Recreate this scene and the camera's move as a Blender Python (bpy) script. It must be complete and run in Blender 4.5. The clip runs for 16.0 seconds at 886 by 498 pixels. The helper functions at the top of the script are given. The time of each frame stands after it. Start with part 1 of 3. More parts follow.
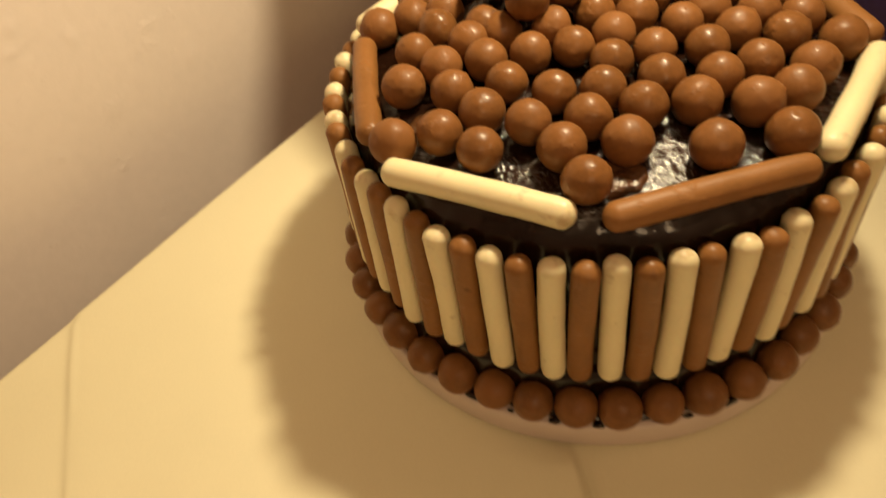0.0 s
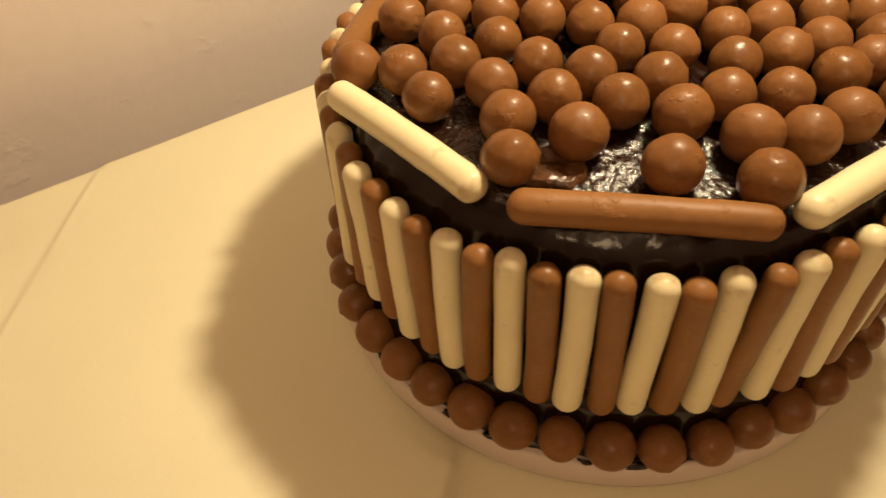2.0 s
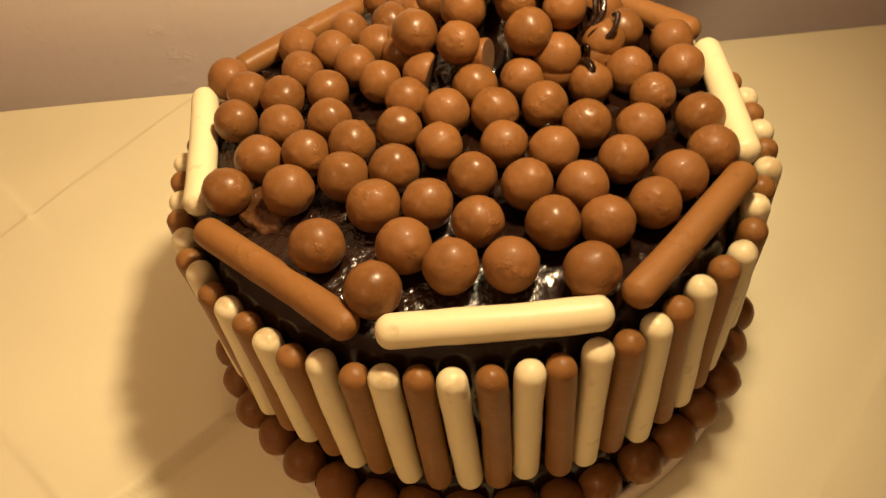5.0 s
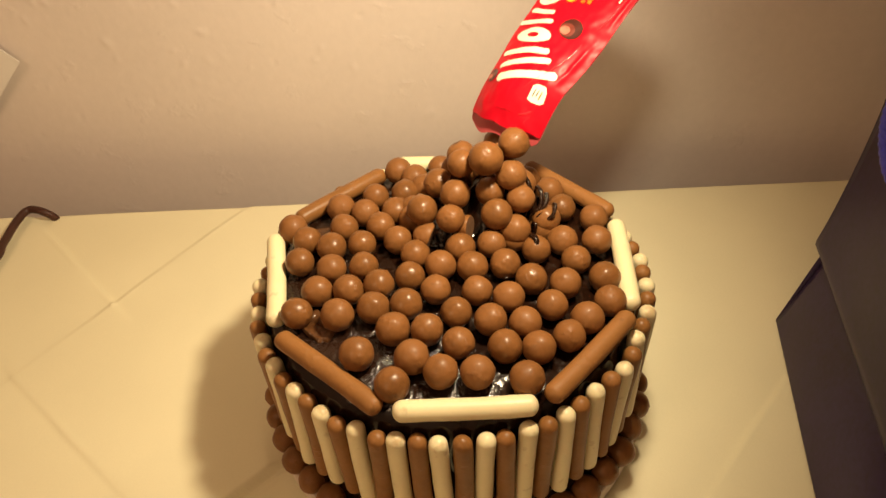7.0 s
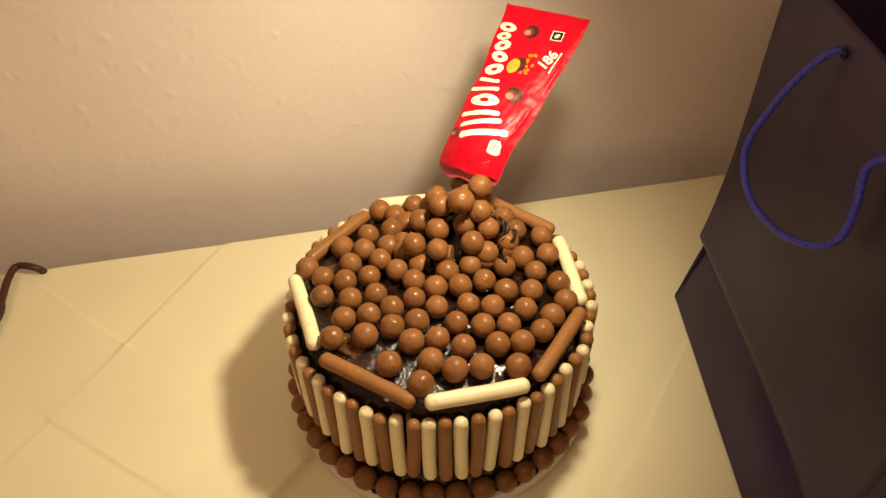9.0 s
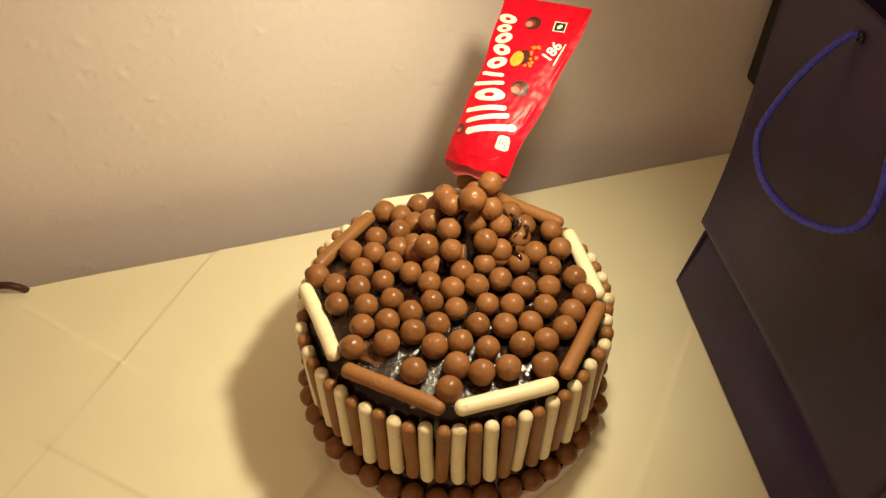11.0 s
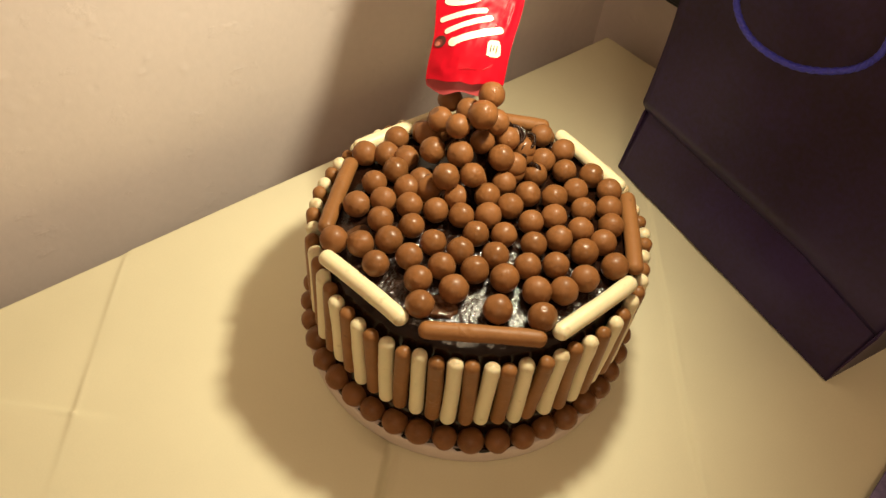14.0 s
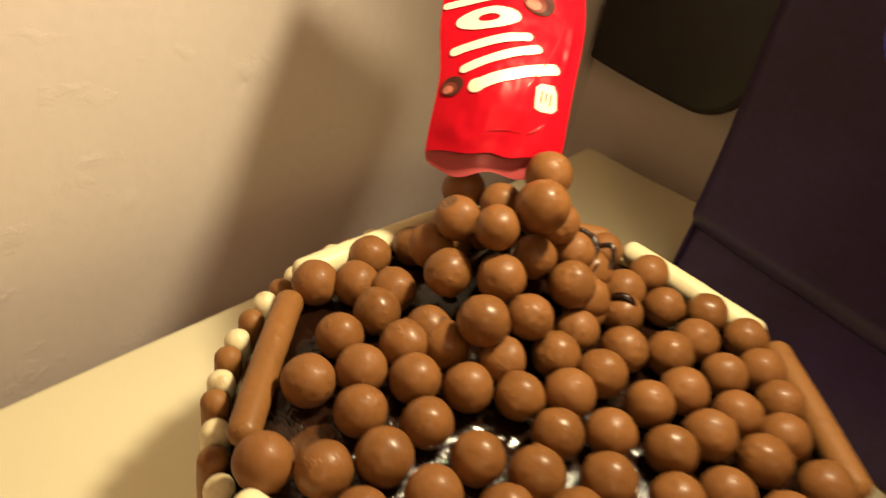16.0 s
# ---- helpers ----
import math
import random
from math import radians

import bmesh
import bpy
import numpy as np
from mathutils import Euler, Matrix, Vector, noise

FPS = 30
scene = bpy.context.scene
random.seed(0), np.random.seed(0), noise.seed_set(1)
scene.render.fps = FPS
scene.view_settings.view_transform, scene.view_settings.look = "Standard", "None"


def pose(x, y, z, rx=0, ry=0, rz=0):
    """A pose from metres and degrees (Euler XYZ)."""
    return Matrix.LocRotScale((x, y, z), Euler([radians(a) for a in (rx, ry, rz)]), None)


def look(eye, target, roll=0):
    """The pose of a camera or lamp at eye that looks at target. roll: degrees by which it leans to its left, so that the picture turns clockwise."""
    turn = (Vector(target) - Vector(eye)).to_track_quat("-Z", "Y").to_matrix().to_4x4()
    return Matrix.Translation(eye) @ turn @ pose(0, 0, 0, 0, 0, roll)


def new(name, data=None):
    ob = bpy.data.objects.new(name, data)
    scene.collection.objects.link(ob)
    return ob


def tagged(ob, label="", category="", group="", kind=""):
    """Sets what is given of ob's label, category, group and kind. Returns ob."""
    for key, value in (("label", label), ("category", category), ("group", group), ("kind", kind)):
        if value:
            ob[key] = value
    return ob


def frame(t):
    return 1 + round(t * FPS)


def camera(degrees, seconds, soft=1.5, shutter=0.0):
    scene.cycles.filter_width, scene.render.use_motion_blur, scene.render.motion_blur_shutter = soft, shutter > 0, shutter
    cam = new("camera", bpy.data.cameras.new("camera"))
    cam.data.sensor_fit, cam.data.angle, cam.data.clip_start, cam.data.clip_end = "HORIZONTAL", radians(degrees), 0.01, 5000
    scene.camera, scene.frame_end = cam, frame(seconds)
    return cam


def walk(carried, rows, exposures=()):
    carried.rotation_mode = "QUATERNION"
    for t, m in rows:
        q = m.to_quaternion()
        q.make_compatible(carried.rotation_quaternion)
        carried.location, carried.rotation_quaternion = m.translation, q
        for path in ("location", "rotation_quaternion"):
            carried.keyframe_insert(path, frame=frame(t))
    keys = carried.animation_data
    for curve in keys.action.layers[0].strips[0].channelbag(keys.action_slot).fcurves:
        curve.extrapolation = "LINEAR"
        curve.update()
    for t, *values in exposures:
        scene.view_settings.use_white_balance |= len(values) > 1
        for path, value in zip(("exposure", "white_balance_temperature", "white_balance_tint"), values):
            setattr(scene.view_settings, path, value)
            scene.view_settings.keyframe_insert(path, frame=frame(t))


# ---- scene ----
cam = camera(63.2, 16.0, soft=1.4, shutter=0.4)
PATH = [
    (0, (-0.0425, -0.2585, 0.2772), (-0.0676, -0.0543, 0.0589), -9.78),
    (0.2, (-0.0440, -0.2590, 0.2630), (-0.232, 1.193, -1.100), -9.5),
    (0.5, (-0.0439, -0.2548, 0.2556), (-0.0585, -0.0401, 0.0465), -5.15),
    (1, (-0.0267, -0.2569, 0.2527), (-0.0687, -0.0435, 0.0461), -2.07),
    (1.5, (0.0064, -0.2493, 0.2479), (-0.0657, -0.0515, 0.0342), -3.83),
    (2, (0.0316, -0.2382, 0.2506), (-0.0538, -0.0505, 0.0327), -3.64),
    (2.5, (0.072, -0.2216, 0.2481), (-0.0309, -0.0469, 0.0270), -3.37),
    (3, (0.1018, -0.2046, 0.2475), (-0.0147, -0.0443, 0.0223), -5.03),
    (3.5, (0.1262, -0.1878, 0.2476), (-0.0057, -0.0383, 0.0234), -5.59),
    (4, (0.1448, -0.1694, 0.2512), (-0.0031, -0.0345, 0.0278), -5.45),
    (4.5, (0.1639, -0.1472, 0.2573), (0.0009, -0.0272, 0.0359), -6.2),
    (5, (0.1793, -0.1239, 0.2795), (0.0060, -0.0189, 0.0583), -7.84),
    (5.2, (0.1870, -0.1220, 0.2840), (-1.012, 0.600, -1.145), -5.7),
    (7.3, (0.2470, -0.1720, 0.4160), (-0.978, 0.662, -0.928), -3.5),
    (7.5, (0.2501, -0.1756, 0.4313), (0.0700, -0.0469, 0.2288), -3.73),
    (8, (0.2524, -0.2027, 0.4624), (0.0797, -0.0627, 0.2609), -2.5),
    (8.5, (0.2596, -0.2363, 0.4799), (0.1029, -0.0868, 0.2724), -0.62),
    (9, (0.2476, -0.2555, 0.4906), (0.0980, -0.0987, 0.2831), -0.47),
    (9.5, (0.2252, -0.2637, 0.4949), (0.0841, -0.1045, 0.2834), -0.83),
    (11.8, (0.1900, -0.2810, 0.4855), (-0.627, 0.885, -0.919), 1.6),
    (12, (0.1766, -0.2951, 0.4831), (0.0628, -0.1126, 0.2739), 2.62),
    (12.5, (0.1436, -0.3087, 0.4713), (0.0482, -0.1206, 0.2579), 3.7),
    (13, (0.1123, -0.3193, 0.4677), (0.0270, -0.1300, 0.2511), 2.77),
    (13.5, (0.0835, -0.3258, 0.4636), (0.0138, -0.1297, 0.2475), 3.17),
    (14, (0.0431, -0.3246, 0.4459), (0.0039, -0.1301, 0.2209), 6.19),
    (14.5, (0.0119, -0.3089, 0.4334), (-0.0193, -0.1097, 0.2113), 5.51),
    (15, (-0.0057, -0.2922, 0.4163), (-0.0246, -0.0925, 0.1932), 7.14),
    (15.5, (-0.0130, -0.2445, 0.3790), (-0.0371, -0.0376, 0.1631), 6.92),
    (15.8, (-0.0210, -0.1970, 0.3240), (-0.095, 1.338, -0.956), 11.0),
    (16, (-0.0356, -0.1783, 0.2895), (-0.0458, 0.0658, 0.1154), 10.85),
]
LIGHTNESS = [(0.0, -0.15, 6700, 15), (2.0, -0.11, 6600, 18), (3.5, -0.16, 7200, 22), (5.0, -0.16, 7400, 23), (7.5, -0.10, 6350, 17), (8.5, -0.11, 6250, 16), (12.5, -0.07, 5850, 12), (14.5, -0.05, 5750, 12), (15.5, -0.11, 6350, 12), (16.0, -0.14, 6500, 12)]
walk(cam, [(t, look(e, g, r)) for t, e, g, r in PATH], LIGHTNESS)

# ---- world and lamps ----
world = bpy.data.worlds.new("world")
scene.world = world
world.use_nodes = True
world.node_tree.nodes["Background"].inputs["Color"].default_value = (1.0, 0.78, 0.52, 1)
world.node_tree.nodes["Background"].inputs["Strength"].default_value = 0.02


table_lamp = bpy.data.lights.new("table_lamp", "SPOT")
table_lamp.energy, table_lamp.shadow_soft_size, table_lamp.color = 8.4, 0.018, (1.0, 0.828, 0.50)
table_lamp.spot_size, table_lamp.spot_blend = radians(129), 1.0
new("table_lamp", table_lamp).matrix_world = look((0.060, 0.052, 0.402), (-0.218, -0.078, -0.048))
room_light = bpy.data.lights.new("room_light", "POINT")
room_light.energy, room_light.shadow_soft_size, room_light.color = 16.5, 0.22, (1.0, 0.705, 0.385)
new("room_light", room_light).matrix_world = pose(0.30, -1.33, 1.28)


# ---- materials ----
def shader(name, colour, rough, metal=0.0, spread=0.12, scale=40.0, fine=400.0, bump=0.0, bump_scale=200.0,
           coat=0.0, spec=0.5, per_object=0.0, sss=0.0, depth=0.001, second=None):
    m = bpy.data.materials.new(name)
    m.use_nodes = True
    t = m.node_tree
    n, l = t.nodes, t.links
    b = n["Principled BSDF"]
    b.inputs["Roughness"].default_value = rough
    b.inputs["Metallic"].default_value = metal
    b.inputs["Coat Weight"].default_value = coat
    b.inputs["Coat Roughness"].default_value = 0.15
    b.inputs["Specular IOR Level"].default_value = spec
    if sss:
        b.inputs["Subsurface Weight"].default_value = sss
        b.inputs["Subsurface Radius"].default_value = (0.004, 0.002, 0.001)
        b.inputs["Subsurface Scale"].default_value = 0.6
    co = n.new("ShaderNodeTexCoord")
    big, small = n.new("ShaderNodeTexNoise"), n.new("ShaderNodeTexNoise")
    for node, sc in ((big, scale), (small, fine)):
        node.inputs["Scale"].default_value, node.inputs["Detail"].default_value = sc, 5
        l.new(co.outputs["Object"], node.inputs["Vector"])
    add = n.new("ShaderNodeMath")
    add.operation = "MULTIPLY_ADD"
    l.new(small.outputs["Fac"], add.inputs[0])
    add.inputs[1].default_value = 0.45
    l.new(big.outputs["Fac"], add.inputs[2])
    val = add.outputs[0]
    if per_object:
        info = n.new("ShaderNodeObjectInfo")
        mix = n.new("ShaderNodeMath")
        mix.operation = "MULTIPLY_ADD"
        l.new(info.outputs["Random"], mix.inputs[0])
        mix.inputs[1].default_value = per_object
        l.new(val, mix.inputs[2])
        val = mix.outputs[0]
    ramp = n.new("ShaderNodeValToRGB")
    ramp.color_ramp.elements[0].position = 0.35
    ramp.color_ramp.elements[1].position = 1.05 if not per_object else 1.0
    ramp.color_ramp.elements[0].color = (*[max(c * (1 - spread), 0) for c in colour], 1)
    ramp.color_ramp.elements[1].color = (*(second or [min(c * (1 + spread), 1) for c in colour]), 1)
    l.new(val, ramp.inputs["Fac"])
    l.new(ramp.outputs["Color"], b.inputs["Base Color"])
    if bump:
        nz = n.new("ShaderNodeTexNoise")
        nz.inputs["Scale"].default_value, nz.inputs["Detail"].default_value = bump_scale, 4
        l.new(co.outputs["Object"], nz.inputs["Vector"])
        bp = n.new("ShaderNodeBump")
        bp.inputs["Strength"].default_value, bp.inputs["Distance"].default_value = bump, depth
        l.new(nz.outputs["Fac"], bp.inputs["Height"])
        l.new(bp.outputs["Normal"], b.inputs["Normal"])
    return m


MILK = shader("milk_chocolate", (0.158, 0.0660, 0.0200), 0.44, spread=0.36, scale=70, fine=700, bump=0.30, bump_scale=190, spec=0.24, per_object=0.35, sss=0.03, coat=0.05)
FINGER = shader("finger_chocolate", (0.215, 0.095, 0.028), 0.50, spread=0.20, scale=60, fine=600, bump=0.28, bump_scale=170, spec=0.28, per_object=0.35, sss=0.03)
WHITE = shader("white_chocolate", (0.73, 0.645, 0.41), 0.42, spread=0.06, scale=50, fine=600, bump=0.10, bump_scale=260, spec=0.45, per_object=0.25, sss=0.12)
GANACHE = shader("dark_ganache", (0.010, 0.0038, 0.0020), 0.17, spread=0.35, scale=55, fine=420, bump=0.45, bump_scale=95, depth=0.0016, spec=0.38, second=(0.016, 0.006, 0.003))
SKIN = shader("wrinkled_ganache", (0.014, 0.0055, 0.0030), 0.17, spread=0.35, scale=55, fine=420, bump=0.9, bump_scale=400, depth=0.0012, spec=1.0, second=(0.022, 0.009, 0.005))
BISCUIT = shader("malt_centre", (0.13, 0.058, 0.022), 0.85, spread=0.35, scale=300, fine=1500, bump=0.8, bump_scale=1500)
CLOTH = shader("cream_cloth", (0.80, 0.757, 0.535), 0.75, spread=0.05, scale=9, fine=900, bump=0.10, bump_scale=1400, depth=0.0004)
PLASTER = shader("painted_plaster", (0.78, 0.70, 0.655), 0.72, spread=0.06, scale=6, fine=120, bump=0.22, bump_scale=130, depth=0.0010)
BOARD = shader("white_board", (0.62, 0.53, 0.47), 0.35, spread=0.04, scale=40, fine=300)
PACK = shader("red_foil", (0.47, 0.004, 0.013), 0.34, spread=0.08, scale=60, fine=300, bump=0.03, bump_scale=75, depth=0.0012, spec=0.12)
FOLD_FILM = shader("creased_red_foil", (0.56, 0.02, 0.03), 0.10, spread=0.08, scale=60, fine=300, bump=0.25, bump_scale=260, depth=0.0010, spec=0.9)
PACK_IN = shader("foil_inside", (0.44, 0.07, 0.075), 0.35, metal=0.2, bump=0.3, bump_scale=120)
CREAM = shader("cream_print", (0.82, 0.74, 0.58), 0.32, spread=0.03, coat=0.4)
BROWN_PRINT = shader("brown_print", (0.055, 0.012, 0.008), 0.28, spread=0.3, scale=120, coat=0.5)
WARM_PRINT = shader("warm_brown_print", (0.15, 0.030, 0.020), 0.3, spread=0.3, scale=150)
PINK_PRINT = shader("pink_print", (0.46, 0.14, 0.10), 0.3, spread=0.3, scale=200)
YELLOW_PRINT = shader("yellow_print", (0.80, 0.27, 0.02), 0.3, spread=0.25, scale=400, coat=0.4)
ORANGE_PRINT = shader("orange_print", (0.75, 0.14, 0.01), 0.3, spread=0.2, scale=400, coat=0.4)
BLACK_PRINT = shader("black_print", (0.012, 0.012, 0.012), 0.4, spread=0.2)
# the bluer second tone puts cool light from the right into the paper's colour
PAPER = shader("bag_paper", (0.0225, 0.0098, 0.0118), 0.42, spread=0.18, scale=9, fine=260, bump=0.14, bump_scale=24, depth=0.002, spec=0.30, second=(0.044, 0.026, 0.100))
CORD = shader("blue_cord", (0.055, 0.060, 0.58), 0.30, spread=0.3, scale=500, fine=1500, bump=0.6, bump_scale=900)
CABLE = shader("dark_cable", (0.050, 0.014, 0.007), 0.5, spread=0.1)
BLACK = shader("black_plastic", (0.012, 0.009, 0.008), 0.5, spread=0.2)


def smudge(m, colour, level):
    """Melted chocolate rubbed on the ends of a finger: patches past a level, more of them towards the tip."""
    t = m.node_tree
    n, l = t.nodes, t.links
    b = n["Principled BSDF"]
    src = b.inputs["Base Color"].links[0].from_socket
    co, info, sep = n.new("ShaderNodeTexCoord"), n.new("ShaderNodeObjectInfo"), n.new("ShaderNodeSeparateXYZ")
    l.new(co.outputs["Object"], sep.inputs[0])
    tip = n.new("ShaderNodeMapRange")
    tip.inputs["From Min"].default_value, tip.inputs["From Max"].default_value = 0.026, 0.036
    l.new(sep.outputs["Z"], tip.inputs["Value"])
    nz = n.new("ShaderNodeTexNoise")
    nz.noise_dimensions = "4D"
    nz.inputs["Scale"].default_value, nz.inputs["Detail"].default_value = 150, 4
    l.new(co.outputs["Object"], nz.inputs["Vector"])
    w = n.new("ShaderNodeMath")
    w.operation, w.inputs[1].default_value = "MULTIPLY", 30.0
    l.new(info.outputs["Random"], w.inputs[0])
    l.new(w.outputs[0], nz.inputs["W"])
    add = n.new("ShaderNodeMath")
    add.operation, add.inputs[1].default_value = "MULTIPLY_ADD", 0.20
    l.new(tip.outputs[0], add.inputs[0])
    l.new(nz.outputs["Fac"], add.inputs[2])
    cut = n.new("ShaderNodeMapRange")
    cut.inputs["From Min"].default_value, cut.inputs["From Max"].default_value, cut.inputs["To Max"].default_value = level, level + 0.12, 0.55
    l.new(add.outputs[0], cut.inputs["Value"])
    mix = n.new("ShaderNodeMix")
    mix.data_type = "RGBA"
    l.new(cut.outputs[0], mix.inputs[0])
    l.new(src, mix.inputs[6])
    mix.inputs[7].default_value = (*colour, 1)
    l.new(mix.outputs[2], b.inputs["Base Color"])


def blemish(m, scale, low, high, depth):
    """Scattered flecks and trowel marks left standing in a surface."""
    t = m.node_tree
    n, l = t.nodes, t.links
    co, nz, cut, bp = (n.new("ShaderNode" + k) for k in ("TexCoord", "TexNoise", "MapRange", "Bump"))
    place = n.new("ShaderNodeMapping")
    place.inputs["Scale"].default_value = (1.0, 0.8, 1.1)
    l.new(co.outputs["Object"], place.inputs["Vector"])
    l.new(place.outputs[0], nz.inputs["Vector"])
    nz.inputs["Scale"].default_value, nz.inputs["Detail"].default_value, nz.inputs["Roughness"].default_value = scale, 7, 0.56
    cut.inputs["From Min"].default_value, cut.inputs["From Max"].default_value = low, high
    l.new(nz.outputs["Fac"], cut.inputs["Value"])
    l.new(cut.outputs[0], bp.inputs["Height"])
    bp.inputs["Strength"].default_value, bp.inputs["Distance"].default_value = 0.5, depth
    b = n["Principled BSDF"]
    l.new(b.inputs["Normal"].links[0].from_socket, bp.inputs["Normal"])
    l.new(bp.outputs["Normal"], b.inputs["Normal"])


blemish(PLASTER, 26.0, 0.60, 0.70, 0.0009)
blemish(MILK, 150.0, 0.62, 0.70, 0.0005)
blemish(FINGER, 170.0, 0.60, 0.70, 0.0004)
def uneven_gloss(m, low, high):
    """Each piece has its own gloss, some handled and dull, some moist."""
    n, l = m.node_tree.nodes, m.node_tree.links
    info, span = n.new("ShaderNodeObjectInfo"), n.new("ShaderNodeMapRange")
    span.inputs["To Min"].default_value, span.inputs["To Max"].default_value = low, high
    l.new(info.outputs["Random"], span.inputs["Value"])
    l.new(span.outputs[0], n["Principled BSDF"].inputs["Roughness"])


uneven_gloss(MILK, 0.30, 0.52)
uneven_gloss(FINGER, 0.36, 0.56)
smudge(WHITE, (0.36, 0.22, 0.09), 0.64)
smudge(FINGER, (0.09, 0.034, 0.011), 0.67)
NOTE = shader("white_paper", (0.85, 0.82, 0.78), 0.6, spread=0.03)


# ---- mesh helpers ----
def mesh_from(name, verts, faces, material, smooth=True):
    me = bpy.data.meshes.new(name)
    me.from_pydata([tuple(v) for v in verts], [], faces)
    me.materials.append(material)
    if smooth:
        me.polygons.foreach_set("use_smooth", [True] * len(me.polygons))
    me.update()
    return me


def under(name, me, parent, m=None, label=""):
    ob = new(name, me)
    ob.parent = parent
    if m is not None:
        ob.matrix_basis = m
    return tagged(ob, label) if label else ob


def thing(name, label, category, kind="", me=None, group=""):
    return tagged(new(name, me), label, category, group, kind)


def revolve(profile, steps, wobble=None):
    """Verts and faces of a profile (r, z) turned round z, closed at both ends where r is 0."""
    verts, faces = [], []
    for r, z in profile:
        for k in range(steps):
            a = 2 * math.pi * k / steps
            verts.append(Vector((r * math.cos(a), r * math.sin(a), z)))
    if wobble:
        verts = [wobble(v) for v in verts]
    for i in range(len(profile) - 1):
        for k in range(steps):
            j = (k + 1) % steps
            faces.append((i * steps + k, i * steps + j, (i + 1) * steps + j, (i + 1) * steps + k))
    return verts, faces


def box(x0, x1, y0, y1, z0, z1, bevel=0.0, name="box", material=None):
    bm = bmesh.new()
    bmesh.ops.create_cube(bm, size=1)
    for v in bm.verts:
        v.co = Vector(((x0 + x1) / 2 + v.co.x * (x1 - x0), (y0 + y1) / 2 + v.co.y * (y1 - y0), (z0 + z1) / 2 + v.co.z * (z1 - z0)))
    if bevel:
        bmesh.ops.bevel(bm, geom=bm.edges[:], offset=bevel, segments=3, affect="EDGES", profile=0.5)
    me = bpy.data.meshes.new(name)
    bm.to_mesh(me)
    bm.free()
    me.materials.append(material)
    return me


def tube(points, radius, sides=10, twist=0.0, name="tube", material=None, cyclic=False):
    """A round cord along a smooth line through the points."""
    pts = [Vector(p) for p in points]
    line = []
    for i in range(len(pts) - 1):
        p0, p1, p2, p3 = pts[max(i - 1, 0)], pts[i], pts[i + 1], pts[min(i + 2, len(pts) - 1)]
        for k in range(24):
            u = k / 24
            line.append(0.5 * (2 * p1 + (p2 - p0) * u + (2 * p0 - 5 * p1 + 4 * p2 - p3) * u * u + (3 * p1 - p0 - 3 * p2 + p3) * u ** 3))
    line.append(pts[-1])
    verts, faces = [], []
    up = Vector((0.31, 0.2, 0.93))
    for i, p in enumerate(line):
        d = (line[min(i + 1, len(line) - 1)] - line[max(i - 1, 0)]).normalized()
        s = d.cross(up).normalized()
        u = s.cross(d)
        for k in range(sides):
            a = 2 * math.pi * k / sides + twist * i
            r = radius * (1 + (0.09 * math.cos(3 * 2 * math.pi * k / sides) if twist else 0))
            verts.append(p + r * (math.cos(a) * s + math.sin(a) * u))
    for i in range(len(line) - 1):
        for k in range(sides):
            j = (k + 1) % sides
            faces.append((i * sides + k, i * sides + j, (i + 1) * sides + j, (i + 1) * sides + k))
    faces.append(tuple(range(sides))[::-1])
    faces.append(tuple(range(len(verts) - sides, len(verts))))
    return mesh_from(name, verts, faces, material)


# ---- the room: x along the far wall, y along the long wall, from the table's far corner ----
ROOM = pose(0.0555, 0.4335, 0, 0, 0, -35.1)
FAR = 0.038
WALL = pose(-0.045, FAR, 0, 0, 0, -2.9)


def setting(name, me, label, category):
    ob = thing(name, label, category, "structure", me)
    ob.matrix_world = ROOM
    return ob


def plaster_wall(name, length, height, drop):
    """A wall sheet in y, z with soft unevenness and a body behind it."""
    ny, nz = 500, 480
    gy, gz = np.meshgrid(np.linspace(-length, 0.05, ny + 1), np.linspace(-drop, height, nz + 1), indexing="ij")
    b = 0.0008 * np.sin(gy * 13 + 1.5 * np.sin(gz * 9)) + 0.0006 * np.sin(gz * 17 + gy * 6 + 0.8)
    dice = random.Random(21)
    for k in range(330):
        y0, z0 = dice.uniform(-length, 0.0), dice.uniform(0.0, height)
        if dice.random() < 0.5:
            y0, z0 = dice.uniform(-0.95, -0.45), dice.uniform(0.08, 0.5)
        w, an, h = dice.uniform(0.0016, 0.0034), dice.uniform(0, 3.14), dice.choice((1, 1, -0.7)) * dice.uniform(0.0003, 0.0009)
        near = (np.abs(gy - y0) < 0.03) & (np.abs(gz - z0) < 0.03)
        dy, dz = gy[near] - y0, gz[near] - z0
        p, q = dy * math.cos(an) + dz * math.sin(an), -dy * math.sin(an) + dz * math.cos(an)
        b[near] += h * np.exp(-((p / (1.7 * w)) ** 2 + (q / w) ** 2) ** 1.4)
    verts = np.stack([b, gy, gz], -1).reshape(-1, 3).tolist()
    faces = [(i * (nz + 1) + k, (i + 1) * (nz + 1) + k, (i + 1) * (nz + 1) + k + 1, i * (nz + 1) + k + 1) for i in range(ny) for k in range(nz)]
    return mesh_from(name, verts, faces, PLASTER)


